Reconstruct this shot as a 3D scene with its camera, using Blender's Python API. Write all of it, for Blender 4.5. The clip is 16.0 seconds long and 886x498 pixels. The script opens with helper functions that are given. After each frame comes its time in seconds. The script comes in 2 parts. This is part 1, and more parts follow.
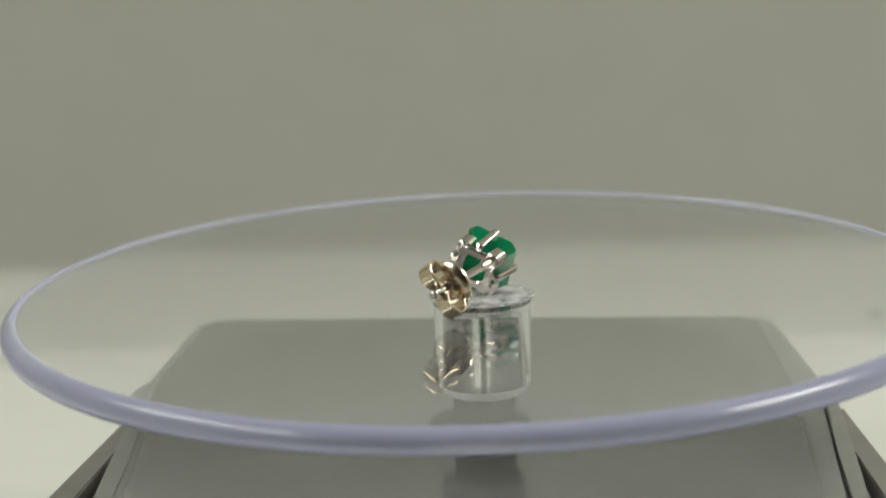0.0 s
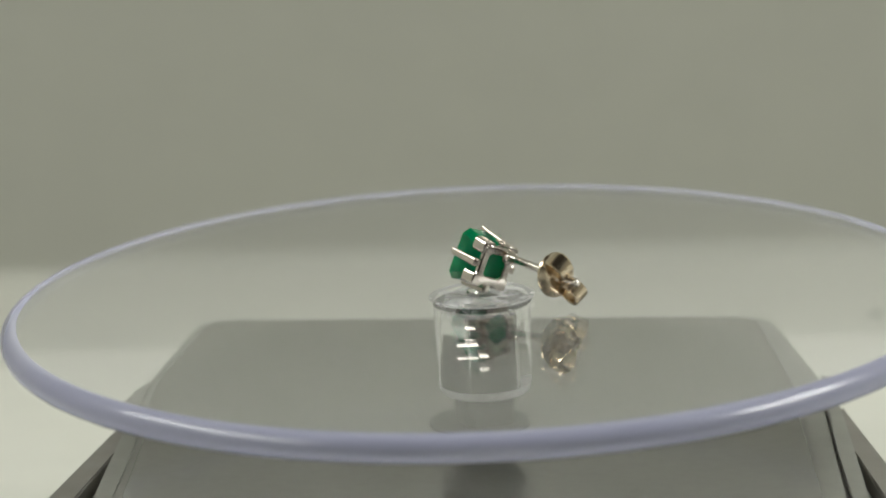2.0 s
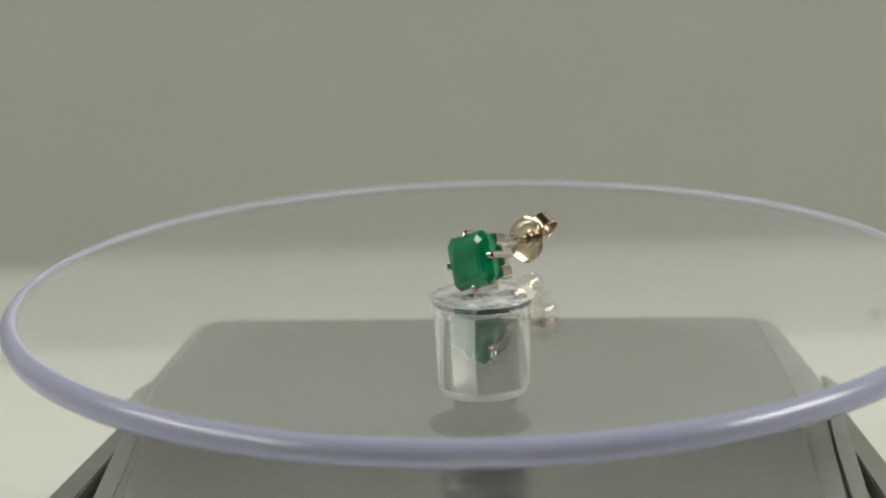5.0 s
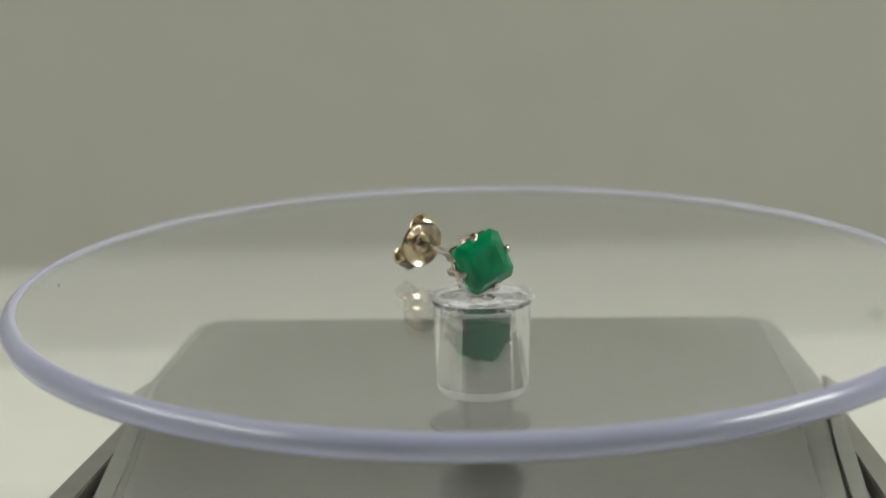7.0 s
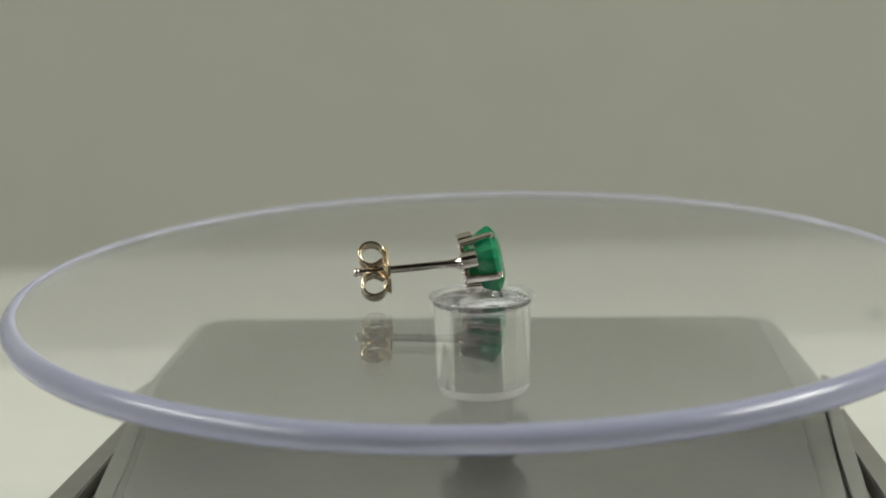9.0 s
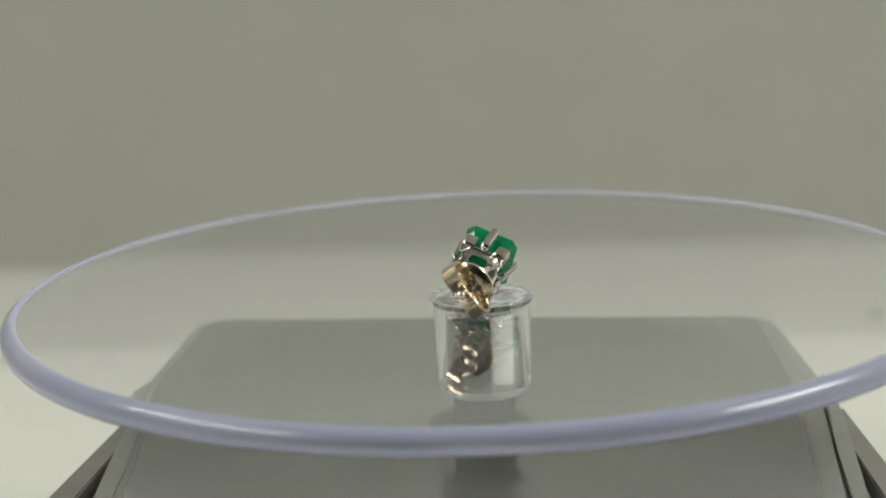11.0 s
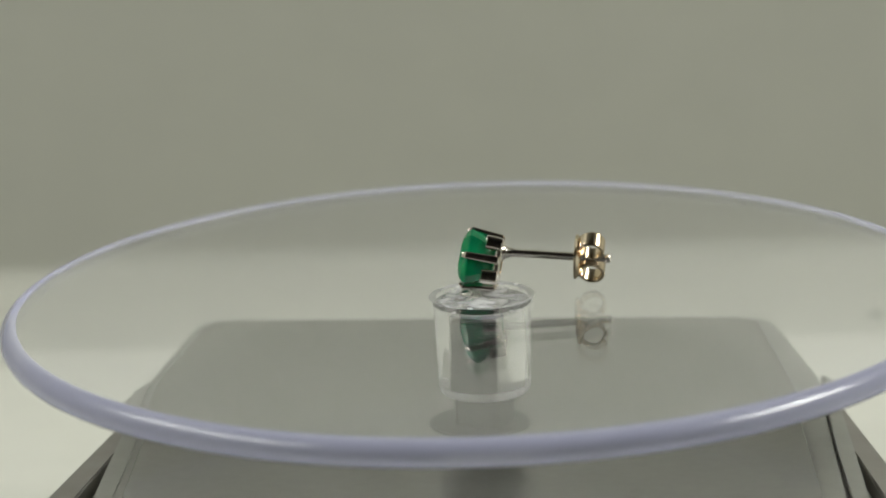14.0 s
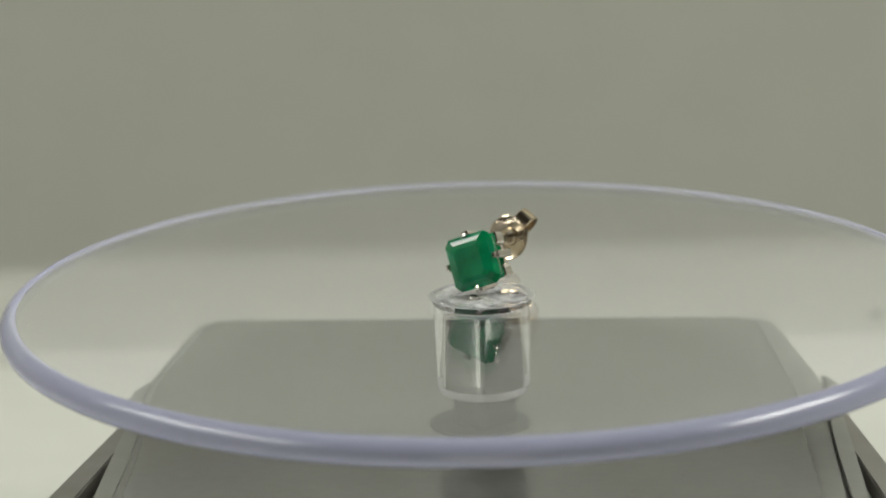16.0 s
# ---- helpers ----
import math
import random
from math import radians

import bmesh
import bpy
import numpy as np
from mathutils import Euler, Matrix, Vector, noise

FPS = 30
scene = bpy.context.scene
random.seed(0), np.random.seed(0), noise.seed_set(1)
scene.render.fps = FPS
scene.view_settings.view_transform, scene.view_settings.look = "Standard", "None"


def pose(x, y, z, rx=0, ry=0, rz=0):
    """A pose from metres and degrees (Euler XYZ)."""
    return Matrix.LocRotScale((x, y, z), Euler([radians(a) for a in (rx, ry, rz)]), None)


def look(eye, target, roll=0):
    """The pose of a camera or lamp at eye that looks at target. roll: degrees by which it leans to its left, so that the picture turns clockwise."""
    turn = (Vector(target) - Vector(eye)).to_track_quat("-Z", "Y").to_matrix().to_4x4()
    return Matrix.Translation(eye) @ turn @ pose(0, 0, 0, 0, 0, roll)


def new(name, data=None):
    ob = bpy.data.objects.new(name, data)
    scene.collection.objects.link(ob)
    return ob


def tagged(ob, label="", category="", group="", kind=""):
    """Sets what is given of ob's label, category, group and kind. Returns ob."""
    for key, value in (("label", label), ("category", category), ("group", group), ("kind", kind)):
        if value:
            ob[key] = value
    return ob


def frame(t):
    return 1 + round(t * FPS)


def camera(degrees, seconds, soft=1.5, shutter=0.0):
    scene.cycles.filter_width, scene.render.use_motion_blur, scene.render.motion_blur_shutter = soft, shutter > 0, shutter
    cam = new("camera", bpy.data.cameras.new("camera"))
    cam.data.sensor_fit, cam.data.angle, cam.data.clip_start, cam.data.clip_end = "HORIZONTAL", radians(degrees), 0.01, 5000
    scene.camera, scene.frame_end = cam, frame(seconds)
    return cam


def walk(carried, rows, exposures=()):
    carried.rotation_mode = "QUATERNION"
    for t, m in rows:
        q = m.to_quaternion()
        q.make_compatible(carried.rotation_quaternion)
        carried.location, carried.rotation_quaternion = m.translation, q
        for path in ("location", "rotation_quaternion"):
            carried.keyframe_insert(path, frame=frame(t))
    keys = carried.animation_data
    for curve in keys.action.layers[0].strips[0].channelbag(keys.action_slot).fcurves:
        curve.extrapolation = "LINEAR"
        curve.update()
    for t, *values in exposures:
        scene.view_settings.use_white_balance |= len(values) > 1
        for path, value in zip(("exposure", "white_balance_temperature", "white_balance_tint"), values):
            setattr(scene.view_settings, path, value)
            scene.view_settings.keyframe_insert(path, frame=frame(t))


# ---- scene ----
MM = 0.001
TURN = 10.647            # seconds for one turn of the disc

# ---- camera: a long lens on a fixed stand ----
cam = camera(12.83, 16.0, soft=1.9)
VIEW = look((0.000975, -0.356124, 0.096218), (-0.003486, -0.002680, 0.005211), -1.43)
cam.data.dof.use_dof, cam.data.dof.focus_distance, cam.data.dof.aperture_fstop = True, 0.366, 32.0
walk(cam, [(0.0, VIEW), (16.0, VIEW)])


AXLE = Matrix.Rotation(-0.0016, 4, "X") @ Matrix.Rotation(-0.0066, 4, "Y")    # the spindle leans by a hair


def disc_pose(t):
    """The disc at t seconds: it turns about the spindle and sits a little askew on it."""
    turn = 2 * math.pi * t / TURN
    lean = -7.3539 + turn
    wobble = Matrix.Rotation(-0.0142, 4, Vector((-math.sin(lean), math.cos(lean), 0)))
    return wobble @ Matrix.Rotation(turn, 4, "Z")


# ---- world and lamps ----
world = bpy.data.worlds.new("room_dark")
scene.world = world
world.use_nodes = True
world.node_tree.nodes["Background"].inputs[0].default_value = (0.5, 0.52, 0.5, 1)
world.node_tree.nodes["Background"].inputs[1].default_value = 0.02
scene.view_settings.exposure = 0.0


def soft_lamp(name, place, aim, width, height, watts, colour):
    data = bpy.data.lights.new(name, "AREA")
    data.shape, data.size, data.size_y = "RECTANGLE", width, height
    data.energy, data.color = watts, colour
    ob = new(name, data)
    ob.matrix_world = look(place, aim)
    return ob


LAMP = (0.97, 0.985, 0.925)
soft_lamp("strip_lamp", (-0.32, 0.0, 0.31), (0, 0.0, 0), 0.62, 0.10, 1.76, LAMP)
soft_lamp("strip_lamp", (0.38, 0.05, 0.37), (0, 0.03, 0), 0.42, 0.10, 2.95, LAMP)


# ---- materials ----
def material(name):
    m = bpy.data.materials.new(name)
    m.use_nodes = True
    nodes, links = m.node_tree.nodes, m.node_tree.links
    return m, nodes, links, nodes["Principled BSDF"]


def mottled(name, low, high, scale, rough, rough_spread=0.1, bump=0.0, metal=0.0, fine=12.0, **extra):
    """A surface whose colour drifts between two tones at a coarse and a fine scale."""
    m, nodes, links, p = material(name)
    coord = nodes.new("ShaderNodeTexCoord")
    big, small = nodes.new("ShaderNodeTexNoise"), nodes.new("ShaderNodeTexNoise")
    for node, s, d in ((big, scale, 3), (small, scale * fine, 4)):
        node.inputs["Scale"].default_value, node.inputs["Detail"].default_value = s, d
        links.new(coord.outputs["Object"], node.inputs["Vector"])
    mean = nodes.new("ShaderNodeMath")
    mean.operation = "MULTIPLY_ADD"
    mean.inputs[1].default_value = 0.6
    links.new(big.outputs["Fac"], mean.inputs[0])
    half = nodes.new("ShaderNodeMath")
    half.operation = "MULTIPLY"
    half.inputs[1].default_value = 0.4
    links.new(small.outputs["Fac"], half.inputs[0])
    links.new(half.outputs[0], mean.inputs[2])
    ramp = nodes.new("ShaderNodeValToRGB")
    ramp.color_ramp.elements[0].position, ramp.color_ramp.elements[1].position = 0.32, 0.68
    ramp.color_ramp.elements[0].color, ramp.color_ramp.elements[1].color = (*low, 1), (*high, 1)
    links.new(mean.outputs[0], ramp.inputs[0])
    links.new(ramp.outputs[0], p.inputs["Base Color"])
    span = nodes.new("ShaderNodeMapRange")
    span.inputs["To Min"].default_value = max(0.0, rough - rough_spread)
    span.inputs["To Max"].default_value = rough + rough_spread
    links.new(small.outputs["Fac"], span.inputs["Value"])
    links.new(span.outputs[0], p.inputs["Roughness"])
    p.inputs["Metallic"].default_value = metal
    if bump:
        b = nodes.new("ShaderNodeBump")
        b.inputs["Strength"].default_value, b.inputs["Distance"].default_value = bump, 0.0001
        links.new(small.outputs["Fac"], b.inputs["Height"])
        links.new(b.outputs[0], p.inputs["Normal"])
    for key, value in extra.items():
        p.inputs[key.replace("_", " ")].default_value = value
    return m


PAPER = mottled("grey_backdrop_paper", (0.413, 0.413, 0.366), (0.444, 0.444, 0.392), 9.0, 0.85, 0.05)
# two tones of one table: lit, and greyed for the disc's shadow behind
LIT_TABLE = mottled("lit_table_white", (0.59, 0.59, 0.535), (0.63, 0.63, 0.57), 14.0, 0.7, 0.06)
TABLE = mottled("shaded_table_laminate", (0.455, 0.455, 0.405), (0.495, 0.495, 0.44), 14.0, 0.6, 0.06)
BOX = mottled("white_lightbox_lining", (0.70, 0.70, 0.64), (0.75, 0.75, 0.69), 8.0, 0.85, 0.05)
# tone of the unseen strip added behind the disc to brighten its reflection
REFLECT_STRIP = mottled("off_white_reflect_strip", (0.56, 0.56, 0.505), (0.60, 0.60, 0.545), 8.0, 0.85, 0.05)
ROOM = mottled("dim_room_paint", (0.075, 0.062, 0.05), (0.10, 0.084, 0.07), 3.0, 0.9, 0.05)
SHELL = mottled("grey_moulded_plastic", (0.21, 0.21, 0.185), (0.25, 0.25, 0.22), 300.0, 0.5, 0.08, 0.15)
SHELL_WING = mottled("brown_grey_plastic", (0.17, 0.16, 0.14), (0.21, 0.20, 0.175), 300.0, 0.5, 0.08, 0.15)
# plastic darkened to paint in the shade between rail and wing
SHELL_SHADE = mottled("gap_shade_plastic", (0.12, 0.112, 0.095), (0.15, 0.14, 0.118), 300.0, 0.55, 0.08, 0.15)
PANEL = mottled("glossy_grey_cover_sheet", (0.180, 0.179, 0.161), (0.200, 0.199, 0.179), 60.0, 0.10, 0.03, IOR=1.75)
SPINDLE = mottled("dark_grey_nylon", (0.010, 0.010, 0.010), (0.018, 0.018, 0.0175), 600.0, 0.7, 0.1, 0.0, 0.0, 12.0, Specular_IOR_Level=0.06)
SILVER = mottled("polished_white_gold", (0.75, 0.69, 0.64), (0.82, 0.77, 0.72), 900.0, 0.15, 0.06, 0.0, 1.0)
GOLD = mottled("worn_pale_gold", (0.72, 0.57, 0.40), (0.84, 0.74, 0.58), 700.0, 0.21, 0.08, 0.0, 1.0)
SPECK = mottled("dark_dust", (0.05, 0.05, 0.045), (0.08, 0.08, 0.07), 2000.0, 0.9, 0.05)


def clear(name, colour, rough, ior, weight=1.0, scale=60.0, wear=0.0):
    m, nodes, links, p = material(name)
    p.inputs["Base Color"].default_value = (*colour, 1)
    p.inputs["IOR"].default_value = ior
    p.inputs["Transmission Weight"].default_value = weight
    p.inputs["Roughness"].default_value = rough
    if wear:
        coord, tex, span = nodes.new("ShaderNodeTexCoord"), nodes.new("ShaderNodeTexNoise"), nodes.new("ShaderNodeMapRange")
        tex.inputs["Scale"].default_value, tex.inputs["Detail"].default_value = scale, 5
        links.new(coord.outputs["Object"], tex.inputs["Vector"])
        span.inputs["From Min"].default_value, span.inputs["From Max"].default_value = 0.45, 0.75
        span.inputs["To Min"].default_value, span.inputs["To Max"].default_value = rough, rough + wear
        links.new(tex.outputs["Fac"], span.inputs["Value"])
        links.new(span.outputs[0], p.inputs["Roughness"])
    return m


ACRYLIC = clear("clear_acrylic", (0.970, 0.975, 1.0), 0.0, 1.47, 0.985, 50.0, 0.02)
ACRYLIC_EDGE = clear("violet_tinted_acrylic_edge", (0.73, 0.74, 1.0), 0.16, 1.47, 0.60)
ACRYLIC_HUB = clear("moulded_clear_acrylic", (0.98, 0.985, 0.985), 0.0, 1.47, 0.965, 300.0, 0.02)
ACRYLIC_FROST = clear("rubbed_acrylic_ring", (0.97, 0.97, 0.99), 0.14, 1.47, 0.66, 600.0, 0.2)
# hub foot whitened to imitate bright lines that clear edges would refract
ACRYLIC_WHITENED = clear("whitened_acrylic_foot", (0.97, 0.97, 0.98), 0.2, 1.49, 0.12, 600.0, 0.1)
SMEAR = clear("gel_smeared_acrylic", (0.96, 0.96, 0.99), 0.04, 1.47, 0.80, 420.0, 0.25)
tree = SMEAR.node_tree
patch = tree.nodes.new("ShaderNodeMapRange")
patch.inputs["From Min"].default_value, patch.inputs["From Max"].default_value = 0.42, 0.62
patch.inputs["To Min"].default_value, patch.inputs["To Max"].default_value = 0.86, 0.35
tree.links.new(tree.nodes["Noise Texture"].outputs["Fac"], patch.inputs["Value"])
tree.links.new(patch.outputs[0], tree.nodes["Principled BSDF"].inputs["Transmission Weight"])
GLUE = clear("clear_mounting_gel", (0.97, 0.98, 0.97), 0.05, 1.42)


def emerald():
    m, nodes, links, p = material("emerald")
    coord, tex, ramp = nodes.new("ShaderNodeTexCoord"), nodes.new("ShaderNodeTexNoise"), nodes.new("ShaderNodeValToRGB")
    tex.inputs["Scale"].default_value, tex.inputs["Detail"].default_value = 550.0, 6
    links.new(coord.outputs["Object"], tex.inputs["Vector"])
    ramp.color_ramp.elements[0].position, ramp.color_ramp.elements[1].position = 0.35, 0.7
    ramp.color_ramp.elements[0].color = (0.005, 0.29, 0.122, 1)
    ramp.color_ramp.elements[1].color = (0.008, 0.43, 0.184, 1)
    links.new(tex.outputs["Fac"], ramp.inputs[0])
    links.new(ramp.outputs[0], p.inputs["Base Color"])
    p.inputs["IOR"].default_value = 1.55
    p.inputs["Subsurface Weight"].default_value = 0.7
    p.inputs["Subsurface Radius"].default_value = (0.1, 1.0, 0.45)
    p.inputs["Subsurface Scale"].default_value = 0.0012
    p.inputs["Roughness"].default_value = 0.07
    p.inputs["Transmission Weight"].default_value = 0.48
    return m


EMERALD = emerald()


# ---- mesh helpers; all sizes in millimetres ----
def finish(name, bm, mats, parent=None, label="", smooth=35.0, orient=True):
    """Links a bmesh as one mesh object, smooth but for edges sharper than the angle given."""
    if orient:
        bmesh.ops.recalc_face_normals(bm, faces=bm.faces)
    bm.normal_update()
    for f in bm.faces:
        f.smooth = smooth > 5 and abs(f.normal.z) < 0.9999
    for e in bm.edges:
        e.smooth = len(e.link_faces) == 2 and e.calc_face_angle(0) < radians(smooth)
    bmesh.ops.scale(bm, vec=(MM, MM, MM), verts=bm.verts)
    me = bpy.data.meshes.new(name)
    bm.to_mesh(me)
    bm.free()
    for m in mats if isinstance(mats, (list, tuple)) else [mats]:
        me.materials.append(m)
    ob = new(name, me)
    if parent:
        ob.parent = parent
    if label:
        tagged(ob, label)
    return ob


def part(name, bm, mat, parent, label="", smooth=35.0, orient=True):
    return finish(name, bm, mat, parent, label, smooth, orient)


def loft(bm, loops, close=True, cap=True, mat=0):
    """Joins loops of points into a skin."""
    rings = [[bm.verts.new(p) for p in loop] for loop in loops]
    made = []
    for a, b in zip(rings, rings[1:]):
        n = len(a)
        for i in range(n if close else n - 1):
            made.append(bm.faces.new((a[i], a[(i + 1) % n], b[(i + 1) % n], b[i])))
    if cap:
        made += [bm.faces.new(rings[0][::-1]), bm.faces.new(rings[-1])]
    for f in made:
        f.material_index = mat
    return rings


def rounded_rect(w, d, r, z, x=0.0, y=0.0, n=8):
    """Loop of a rectangle of half sizes w, d with corners of radius r."""
    out = []
    for k, (sx, sy) in enumerate(((1, 1), (-1, 1), (-1, -1), (1, -1))):
        for i in range(n + 1):
            a = math.pi / 2 * (k + i / n)
            out.append((x + sx * (w - r) + r * math.cos(a), y + sy * (d - r) + r * math.sin(a), z))
    return out


def soft_bar(bm, a, b, side, wide, thick, bevel=0.12, end_scale=1.0):
    """A bar with bevelled edges from a to b; side: the way of its width."""
    a, b = Vector(a), Vector(b)
    run = (b - a).normalized()
    s = (Vector(side) - run * run.dot(Vector(side))).normalized()
    u = run.cross(s)
    loops = []
    length = (b - a).length
    for k, shrink in ((0, bevel), (bevel, 0), (length - bevel, 0), (length, bevel)):
        g = 1 + (end_scale - 1) * k / length
        w, h = wide / 2 * g - shrink, thick / 2 * g - shrink
        loop = rounded_rect(w, h, min(w, h) * 0.55, 0, n=3)
        loops.append([a + run * k + s * x + u * y for x, y, _ in loop])
    loft(bm, loops)


def tube(bm, points, radius, n=16):
    """A round rod through points, with domed ends."""
    pts = [Vector(p) for p in points]
    loops = []
    for i, p in enumerate(pts):
        run = (pts[min(i + 1, len(pts) - 1)] - pts[max(i - 1, 0)]).normalized()
        s = run.orthogonal().normalized() if i == 0 else (s - run * run.dot(s)).normalized()
        u = run.cross(s)
        steps = [(0, 1)]
        if i == 0:
            steps = [(0, 0.55), (0.12, 0.9), (0.25, 1)]
        if i == len(pts) - 1:
            steps = [(-0.25, 1), (-0.12, 0.9), (0, 0.55)]
        for along, g in steps:
            loops.append([p + run * along + (s * math.cos(a) + u * math.sin(a)) * radius * g
                          for a in (2 * math.pi * k / n for k in range(n))])
    loft(bm, loops)


# ---- the room: table, backdrop sweep, walls behind the camera ----
TABLE_Z = -37.0
WALL_Y = 149.0
COVE = 2.5
CARD_TOP = 16.0         # the grey backdrop ends here, under the added off-white strip
STRIP_TOP = 75.0           # that unseen strip, there to brighten the disc's reflection, gives way to grey here


def build_room():
    bm = bmesh.new()
    loft(bm, [[(-430, -1500, z), (430, -1500, z), (430, -420, z), (-430, -420, z)] for z in (TABLE_Z - 30, TABLE_Z)])
    tagged(finish("floor_south", bm, ROOM), "plain dim brown table top in front", "table", kind="structure")
    bm = bmesh.new()
    loft(bm, [[(-430, -420, z), (430, -420, z), (430, WALL_Y - COVE, z), (-430, WALL_Y - COVE, z)] for z in (TABLE_Z - 30, TABLE_Z)])
    tagged(finish("floor", bm, TABLE), "table top under the turntable, greyed for the disc's shadow", "table", kind="structure")
    # added sheet in the lit tone; its far edge draws the disc's shadow edge
    bm = bmesh.new()
    loft(bm, [rounded_rect(420, 259, 3, z, 0, -155 + 2.5) for z in (TABLE_Z, TABLE_Z + 0.4)])
    tagged(finish("lit_table_sheet", bm, LIT_TABLE), "pale sheet added as the lit table outside the disc's shadow", "card sheet")
    bm = bmesh.new()
    front = [(WALL_Y - COVE, TABLE_Z)]
    front += [(WALL_Y - COVE + COVE * math.sin(a), TABLE_Z + COVE - COVE * math.cos(a)) for a in (math.pi / 2 * k / 8 for k in range(1, 9))]
    front += [(WALL_Y, CARD_TOP)]
    back = [(WALL_Y + 20, CARD_TOP), (WALL_Y + 20, TABLE_Z - 30), (WALL_Y - COVE, TABLE_Z - 30)]
    loft(bm, [[(x, y, z) for y, z in front + back] for x in (-430, 430)])
    tagged(finish("backdrop", bm, PAPER), "plain grey backdrop with a curved foot", "backdrop", kind="structure")
    side = 430
    # the north strip is added out of view, only for its reflection in the disc
    for name, a, b, mat in (("wall_north_strip", (-side, WALL_Y + 2, CARD_TOP), (side, WALL_Y + 20, STRIP_TOP), REFLECT_STRIP),
                            ("wall_north_upper", (-side, WALL_Y + 2, STRIP_TOP), (side, WALL_Y + 20, 1200), PAPER),
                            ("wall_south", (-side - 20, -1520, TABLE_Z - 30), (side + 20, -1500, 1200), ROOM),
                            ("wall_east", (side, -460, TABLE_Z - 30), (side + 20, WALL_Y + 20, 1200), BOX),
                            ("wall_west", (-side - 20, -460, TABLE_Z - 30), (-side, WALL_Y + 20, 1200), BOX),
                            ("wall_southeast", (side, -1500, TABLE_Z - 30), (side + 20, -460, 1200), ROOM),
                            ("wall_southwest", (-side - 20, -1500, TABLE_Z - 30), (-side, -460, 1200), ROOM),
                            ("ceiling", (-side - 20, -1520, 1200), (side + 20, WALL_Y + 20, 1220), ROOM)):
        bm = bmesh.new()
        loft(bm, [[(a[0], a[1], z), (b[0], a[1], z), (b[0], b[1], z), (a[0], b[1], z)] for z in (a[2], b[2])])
        label = {BOX: "plain white lightbox side", REFLECT_STRIP: "added off-white strip, out of view, that brightens the disc's reflection", PAPER: "plain grey paper back"}.get(mat, "plain dim brown-grey room surface")
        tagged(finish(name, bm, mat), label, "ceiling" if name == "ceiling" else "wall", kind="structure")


# ---- the turntable's base ----
BASE_TOP = -14.4
BASE_TURN = -2.2


def top_outline(corners, grow, z, n=6):
    """An outline seen from above, moved outward by grow, with rounded corners."""
    pts = [Vector((x + math.copysign(grow, x), y + math.copysign(grow, y))) for x, y in corners]
    out = []
    for i, c in enumerate(pts):
        a, b = pts[i - 1], pts[(i + 1) % len(pts)]
        p, q = c + (a - c).normalized() * 3.2, c + (b - c).normalized() * 3.2
        for k in range(n + 1):
            t = k / n
            v = p * (1 - t) ** 2 + c * 2 * t * (1 - t) + q * t * t
            out.append((v.x, v.y, z))
    return out


# the body and the cover sheet on it draw in towards the back; the sheet leaves one shoulder bare
BODY = ((33.6, -40.0), (32.2, 14.0), (27.9, 37.0), (-29.8, 37.8), (-32.8, 14.5), (-32.4, -40.0))
COVER = ((32.2, -39.3), (30.0, 10.0), (26.9, 36.3), (-29.2, 37.1), (-32.2, 14.5), (-31.8, -39.3))
RAIL_EAST = ((32.9, 17.2), (33.7, 15.4), (34.3, 12.8), (34.6, 8.0), (35.3, -10.0), (36.6, -44.0), (35.2, -44.0), (33.5, -4.0))
RAIL_WEST = ((32.9, 17.2), (33.7, 15.4), (34.3, 12.8), (34.6, 8.0), (34.8, -10.0), (35.3, -44.0), (33.3, -44.0), (33.0, -4.0))
FLOOR = ((32.0, 15.5), (34.2, 11.5), (34.9, -44.0), (32.0, -44.0))
WING = ((34.2, 13.5), (34.7, 12.0), (44.6, -44.0), (40.9, -44.0), (34.75, 0.5))
# filler between rail and wing, coloured as the shadow inside the gap
GAP = ((34.72, 0.5), (34.9, -0.5), (40.8, -44.0), (34.72, -44.0))


def build_base():
    base = tagged(new("display_turntable"), "grey plastic display turntable with glossy top on a table", "turntable")
    base.matrix_world = pose(-0.0004, 0, (TABLE_Z + 0.4) * MM, 0, 0, BASE_TURN)
    top = BASE_TOP - TABLE_Z - 0.4
    bm = bmesh.new()
    loft(bm, [top_outline(BODY, grow, z) for grow, z in ((0.7, 0), (0.7, 3), (0.2, top - 1.4), (0.0, top - 0.8), (-0.5, top - 0.35))])
    part("body", bm, SHELL, base)
    bm = bmesh.new()
    loft(bm, [top_outline(COVER, 0.0, top - 0.34), top_outline(COVER, 0.0, top - 0.1), top_outline(COVER, -0.15, top)])
    part("cover_sheet", bm, PANEL, base, "glossy dark grey cover sheet")
    bm = bmesh.new()
    loft(bm, [[(r * math.cos(a), r * math.sin(a), top + z) for a in (2 * math.pi * k / 48 for k in range(48))] for r, z in ((4.75, 0.0), (4.75, 0.2), (4.6, 0.3))])
    part("bearing_plate", bm, SPINDLE, base, "round dark bearing plate")
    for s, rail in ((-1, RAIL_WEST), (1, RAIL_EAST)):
        for name, outline, mat, up in (("side_rail", rail, SHELL, 0.25), ("rail_floor", FLOOR, SHELL_WING, 0.8), ("side_wing", WING, SHELL_WING, 0.6), ("side_gap_shade", GAP, SHELL_SHADE, 2.4)):
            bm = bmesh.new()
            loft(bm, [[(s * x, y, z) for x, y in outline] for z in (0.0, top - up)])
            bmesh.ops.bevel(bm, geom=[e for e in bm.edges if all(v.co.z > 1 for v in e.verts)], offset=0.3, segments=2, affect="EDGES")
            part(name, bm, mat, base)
    return base


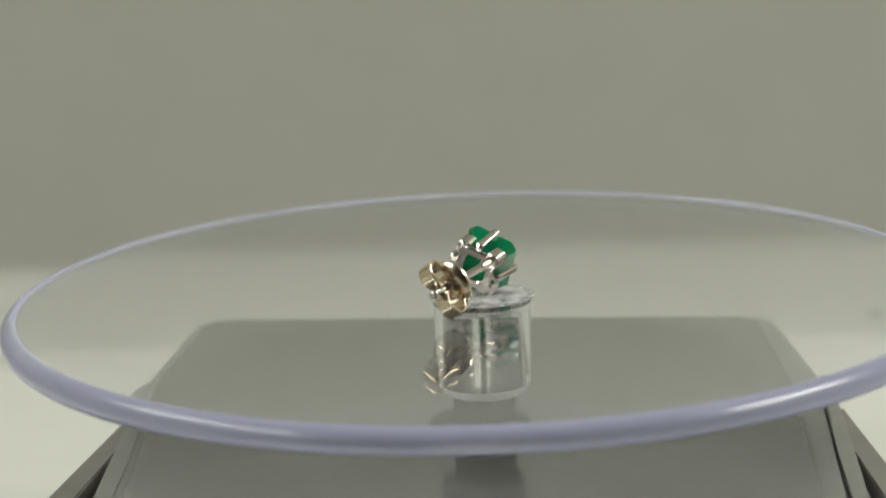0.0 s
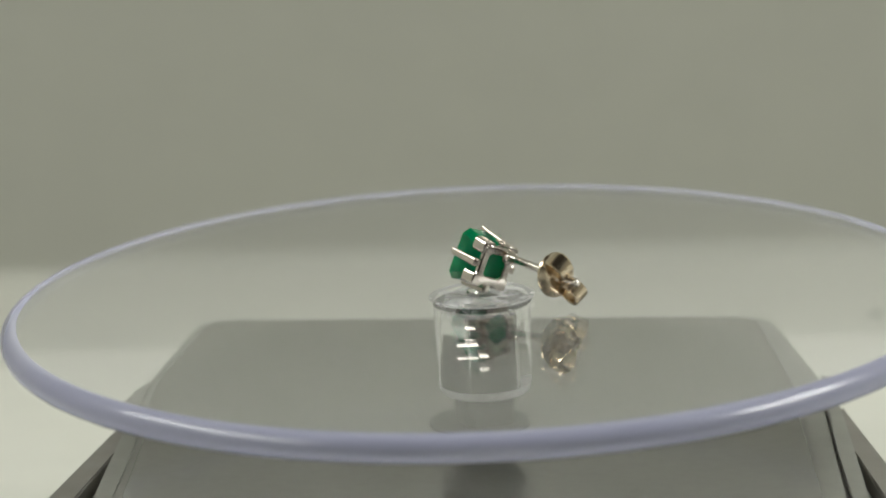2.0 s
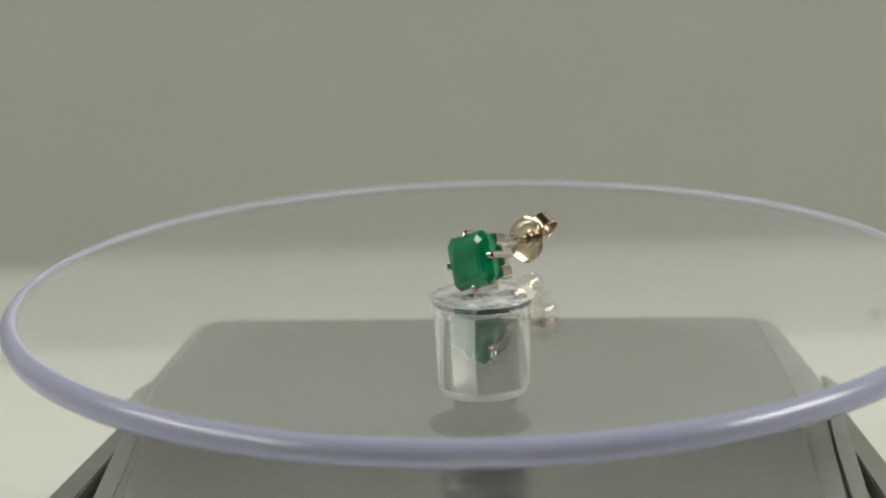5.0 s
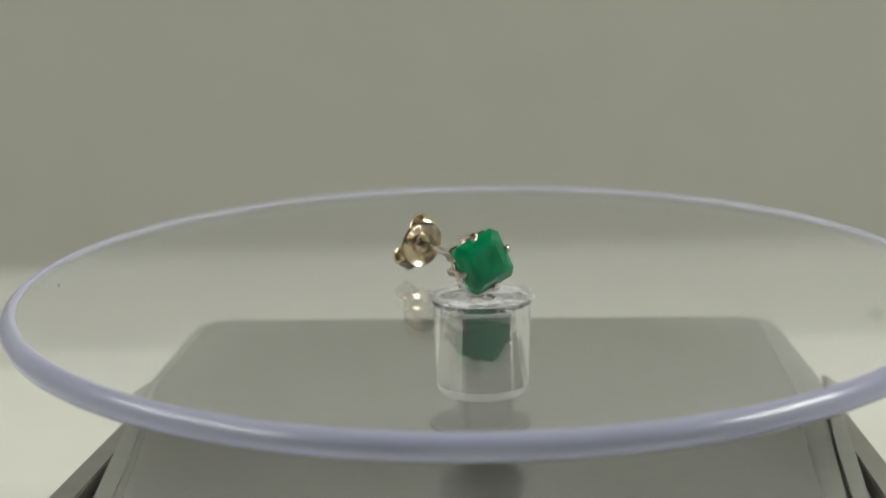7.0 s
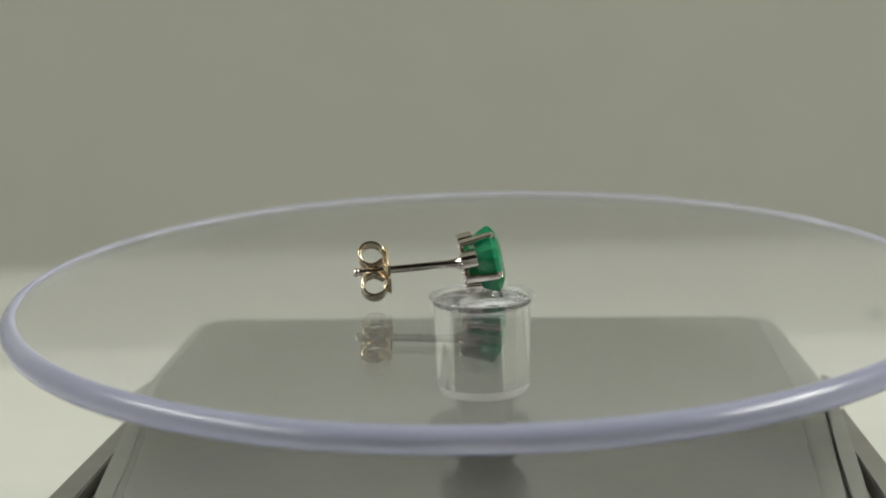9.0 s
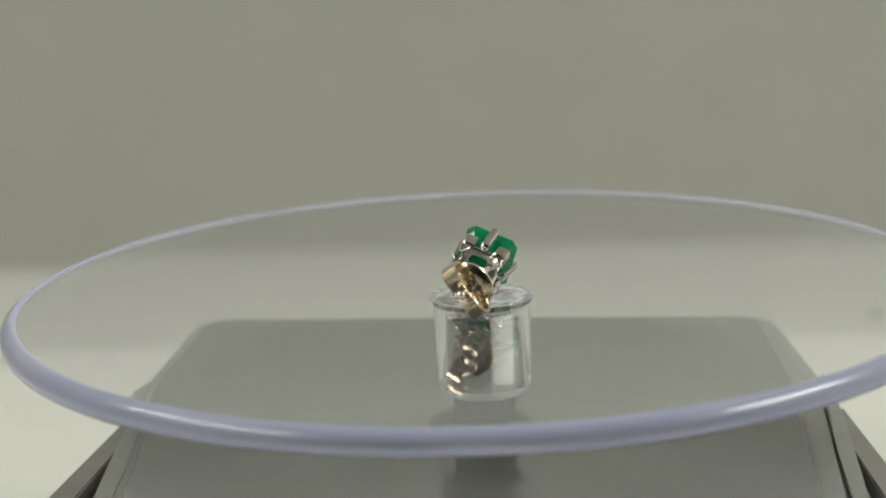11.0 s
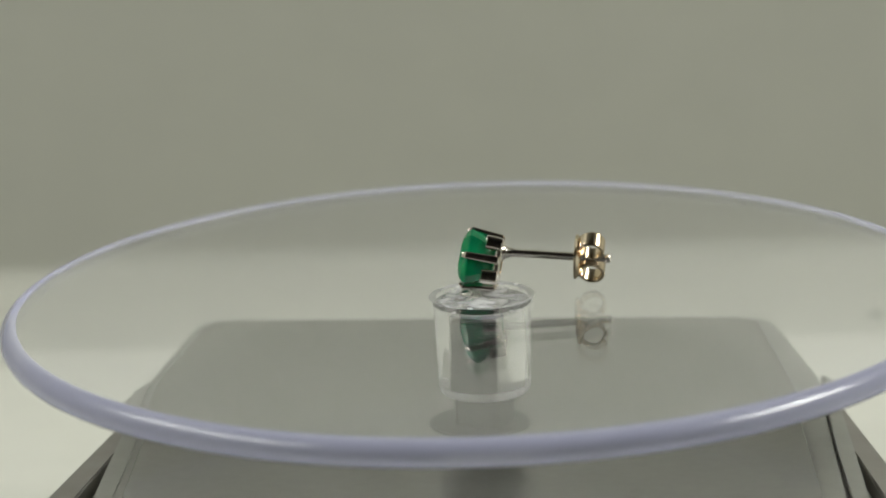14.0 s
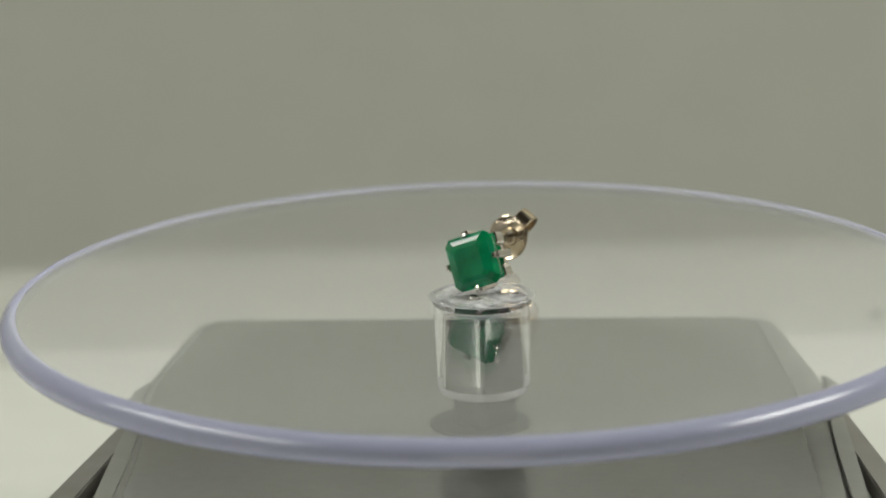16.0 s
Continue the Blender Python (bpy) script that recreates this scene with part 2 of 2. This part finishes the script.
# ---- disc with hub, spindle ----
def square_loop(half, corner, z, n=64, turn=0.0):
    """A rounded square sampled at even angles."""
    out = []
    for i in range(n):
        a = 2 * math.pi * i / n
        c, s = abs(math.cos(a - turn)), abs(math.sin(a - turn))
        r = min(half / max(c, s), corner / ((c + s) / math.sqrt(2)))
        out.append((r * math.cos(a), r * math.sin(a), z))
    return out


HOLE_TURN = radians(-136.0)


def lathe(bm, prof, n):
    """Turns a profile of (radius, height) about the upright axis; faces look to the left of the profile's run."""
    rings = [[bm.verts.new((r * math.cos(2 * math.pi * k / n), r * math.sin(2 * math.pi * k / n), z)) for k in range(n)] for r, z in prof]
    skin(bm, rings)
    return rings


def skin(bm, rings):
    for a, b in zip(rings, rings[1:]):
        n = len(a)
        for k in range(n):
            bm.faces.new((a[k], b[k], b[(k + 1) % n], a[(k + 1) % n]))


def build_disc():
    """One solid of clear acrylic: plate, half-round edge and hub close each other's outlines."""
    top = tagged(new("turntable_disc"), "clear round acrylic turntable disc with violet edge and hub", "display disc")
    n, thick, rim = 144, 2.53, 45.07
    r = thick / 2
    bm = bmesh.new()
    lathe(bm, [(4.98, 0.0), (rim - 1.6, 0.0)], n)
    lathe(bm, [(rim - r, -thick), (4.62, -thick)], n)
    part("plate", bm, ACRYLIC, top, "clear polished acrylic plate", 28, False)
    bm = bmesh.new()
    rings = lathe(bm, [(2.9, 0.0), (3.3, -0.01), (3.7, -0.03), (4.05, -0.04), (4.30, -0.035)], n)
    bm.faces.new(rings[0])
    part("seat", bm, SMEAR, top, "round seat smeared with clear gel", 28, False)
    bm = bmesh.new()
    lathe(bm, [(rim - wide + wide * math.sin(a) ** 0.9, -r + r * math.cos(a)) for wide, a in ((1.6 if k < 10 else r, math.pi * k / 20) for k in range(21))], n)
    part("edge", bm, ACRYLIC_EDGE, top, "rounded violet-tinted acrylic edge", 60, False)
    bm = bmesh.new()
    lathe(bm, [(4.30, -0.035), (4.46, -0.02), (4.60, -0.004), (4.70, 0.008), (4.80, 0.012), (4.89, 0.006), (4.98, 0.0)], n)
    part("seat_ring", bm, ACRYLIC_FROST, top, "fine raised ring over the hub", 60, False)
    bm = bmesh.new()
    rings = lathe(bm, [(4.62, -thick), (4.60, -thick - 0.4), (4.34, -10.3), (4.26, -10.75), (4.02, -11.1), (3.7, -11.25)], n)
    hole = [[bm.verts.new(p) for p in square_loop(half, corner, z, n, HOLE_TURN)] for half, corner, z in ((2.34, 3.08, -11.25), (2.1, 2.86, -11.02), (1.92, 2.6, -3.4))]
    skin(bm, [rings[-1]] + hole)
    bm.faces.new(hole[-1][::-1])
    bm.normal_update()
    # faces of the foot take the whitened material, as painted glints
    for f in bm.faces:
        low = f.calc_center_median()
        f.material_index = 1 if low.z < -10.45 and (low.xy.length > 3.7 or abs(f.normal.z) > 0.3) else 0
    hub = part("hub", bm, [ACRYLIC_HUB, ACRYLIC_WHITENED], top, "clear cylindrical hub with a square socket", 28, False)
    hub.visible_shadow = False
    return top


def build_spindle():
    bm = bmesh.new()
    loft(bm, [square_loop(2.34, 2.9, BASE_TOP + 0.3, 64, HOLE_TURN), square_loop(2.34, 2.9, -11.35, 64, HOLE_TURN),
              square_loop(2.03, 2.76, -11.3, 64, HOLE_TURN), square_loop(1.86, 2.52, -4.0, 64, HOLE_TURN)])
    return tagged(finish("spindle", bm, SPINDLE), "dark grey square turntable spindle inside the clear hub", "spindle")


# ---- the ear stud ----
EAR = Matrix(((-0.835, 0.238, 0.498, 1.00 * MM), (0.421, -0.315, 0.852, 1.16 * MM), (0.354, 0.919, 0.163, 3.57 * MM), (0, 0, 0, 1)))
ROOT = Vector((-1.24, 1.18, -3.45))
RUN = Vector((0.028, 0.10, -0.995)).normalized()


def cut_square(half, cut, z):
    return [(half, -cut, z), (half, cut, z), (cut, half, z), (-cut, half, z), (-half, cut, z), (-half, -cut, z), (-cut, -half, z), (cut, -half, z)]


def build_clutch(stud):
    """Friction back: a dished round plate and two scrolled loops."""
    a = Vector((-0.803, 0.600, -0.024))
    a = (a - RUN * RUN.dot(a)).normalized()
    a = Matrix.Rotation(radians(18), 3, RUN) @ a
    s = RUN.cross(a).normalized()
    at = ROOT + RUN * 7.0
    bm = bmesh.new()
    loops = []
    for rad, h in ((0.48, 0.25), (0.56, -0.10), (0.80, -0.10), (0.90, 0.10), (1.5, 0.06), (1.95, -0.22), (2.1, -0.32), (2.18, -0.26), (2.12, -0.08), (1.8, 0.14), (1.4, 0.26), (0.75, 0.30), (0.5, 0.30)):
        loops.append([at + RUN * h + (a * math.cos(t) * 0.93 + s * math.sin(t) * 1.05) * rad for t in (2 * math.pi * k / 40 for k in range(40))])
    loft(bm, loops + [loops[0]], cap=False)
    bmesh.ops.remove_doubles(bm, verts=bm.verts, dist=0.0001)
    clutch = part("clutch", bm, GOLD, stud, "pale gold butterfly clutch")
    for side in (-1, 1):
        bm = bmesh.new()
        loops = []
        for k in range(29):
            t = radians(12 + 315 * k / 28)
            rad = 1.14 - 0.10 * k / 28
            centre = at + RUN * 1.26 + s * side * 1.50
            out = s * side * math.sin(t) - RUN * math.cos(t)
            p = centre + out * rad
            wide = 0.82 - 0.24 * abs(k / 28 - 0.35)
            rim = []
            for x, y in ((1.0, 0.0), (0.97, 0.09), (0.88, 0.15), (0.4, 0.16), (-0.4, 0.16), (-0.88, 0.15), (-0.97, 0.09),
                         (-1.0, 0.0), (-0.97, -0.09), (-0.88, -0.15), (-0.4, -0.16), (0.4, -0.16), (0.88, -0.15), (0.97, -0.09)):
                rim.append((x * wide, y))
            loops.append([p + a * x + out * y for x, y in rim])
        loft(bm, loops)
        part("loop", bm, GOLD, clutch)


def build_stud():
    stud = tagged(new("stud_earring"), "white gold stud earring with square green emerald", "earring")
    bm = bmesh.new()
    loft(bm, [cut_square(1.38, 0.97, 0.42), cut_square(1.80, 1.30, 0.29), cut_square(2.20, 1.64, 0.03), cut_square(2.51, 1.90, -0.36), cut_square(2.53, 1.92, -0.52),
              cut_square(2.32, 1.72, -1.2), cut_square(1.94, 1.38, -2.0), cut_square(1.35, 0.92, -2.8)])
    part("gemstone", bm, EMERALD, stud, "step-cut green emerald", 4)
    for k in range(4):
        turn = Matrix.Rotation(math.pi / 2 * k, 4, "Z")
        side = turn @ Vector((0, 1, 0))
        far = 0.05 if k == 3 else 0.0
        bm = bmesh.new()
        soft_bar(bm, turn @ Vector((2.36 + far, 0, -3.44)), turn @ Vector((2.74 + far / 2, 0, 0.0)), side, 0.78, 0.56, 0.22, 0.85)
        soft_bar(bm, turn @ Vector((2.80 + far / 2, 0, -0.13)), turn @ Vector((2.28, 0, 0.06)), side, 0.52, 0.36, 0.16)
        soft_bar(bm, turn @ Vector((2.06 + far, 0, -3.40)), turn @ Vector((2.48 + far / 2, 0, -1.1)), side, 0.56, 0.85, 0.08, 0.5)
        part("prong", bm, SILVER, stud)
        bm = bmesh.new()
        soft_bar(bm, turn @ Vector((1.52, 1.52, -3.42)), turn @ Vector((1.60, 1.60, -1.80)), side, 1.36, 1.36, 0.12)
        part("gallery_tab", bm, SILVER, stud)
    bm = bmesh.new()
    loops = [square_loop(half, corner, z) for half, corner, z in ((1.86, 2.18, -2.95), (1.92, 2.26, -3.05), (1.92, 2.26, -3.36), (1.82, 2.16, -3.47))]
    loops += [square_loop(half, corner, z) for half, corner, z in ((1.24, 1.50, -3.47), (1.12, 1.36, -3.36), (1.12, 1.36, -3.05), (1.2, 1.44, -2.95))]
    loft(bm, loops + [loops[0]], cap=False)
    bmesh.ops.remove_doubles(bm, verts=bm.verts, dist=0.0001)
    part("gallery_frame", bm, SILVER, stud)
    bm = bmesh.new()
    tube(bm, [ROOT - RUN * 0.4, ROOT + RUN * 3, ROOT + RUN * 6, ROOT + RUN * 10.05], 0.38)
    tube(bm, [ROOT + RUN * 9.4, ROOT + RUN * 10.08], 0.42)
    across = RUN.orthogonal().normalized()
    over = RUN.cross(across)
    loft(bm, [[ROOT + RUN * h + (across * math.cos(a) + over * math.sin(a)) * rad for a in (2 * math.pi * k / 20 for k in range(20))]
              for rad, h in ((0.78, -0.2), (0.74, 0.02), (0.60, 0.25), (0.48, 0.6), (0.41, 1.0), (0.37, 1.2))])
    part("post", bm, SILVER, stud)
    build_clutch(stud)
    return stud


def build_gel():
    bm = bmesh.new()
    loops = []
    for g, z in ((1.0, 0.0), (0.95, 0.10), (0.75, 0.25), (0.45, 0.37), (0.15, 0.42)):
        loops.append([(0.75 + 0.65 * g * math.cos(a) * (1 + 0.1 * math.sin(3 * a)), 1.25 + 0.6 * g * math.sin(a), z + 0.01) for a in (2 * math.pi * k / 24 for k in range(24))])
    loft(bm, loops)
    return tagged(finish("mounting_gel", bm, GLUE, smooth=60), "small clear gel dab holding the stud on the disc", "adhesive")


def build_speck():
    bm = bmesh.new()
    bmesh.ops.create_icosphere(bm, subdivisions=2, radius=0.8)
    for v in bm.verts:
        v.co *= 1 + 0.3 * noise.noise(v.co * 3)
        v.co.z *= 0.3
    ob = finish("dust_speck", bm, SPECK)
    ob.location = (0.0486, 0.116, TABLE_Z * MM + 0.0001)
    return tagged(ob, "small dark speck of dust on the table", "speck")


def build_dust():
    """A grain of dust near the disc's edge."""
    bm = bmesh.new()
    bmesh.ops.create_icosphere(bm, subdivisions=2, radius=0.09)
    for v in bm.verts:
        v.co *= 1 + 0.4 * noise.noise(v.co * 9)
    bmesh.ops.translate(bm, vec=(17.53, -36.56, 0.09), verts=bm.verts)
    return tagged(finish("dust_grain", bm, SPECK), "tiny dark dust grain lying on the clear disc", "dust")


build_room()
build_base()
disc = build_disc()
spindle = build_spindle()
stud = build_stud()
gel = build_gel()
speck = build_speck()
dust = build_dust()


def motions():
    steps = [16.0 * k / 64 for k in range(65)]
    turn = 2 * math.pi / TURN
    walk(disc, [(t, AXLE @ disc_pose(t)) for t in steps])
    walk(gel, [(t, disc_pose(t)) for t in steps])
    walk(dust, [(t, AXLE @ disc_pose(t)) for t in steps])
    walk(stud, [(t, disc_pose(t) @ EAR) for t in steps])
    walk(spindle, [(t, AXLE @ Matrix.Rotation(turn * t, 4, "Z")) for t in steps])


motions()
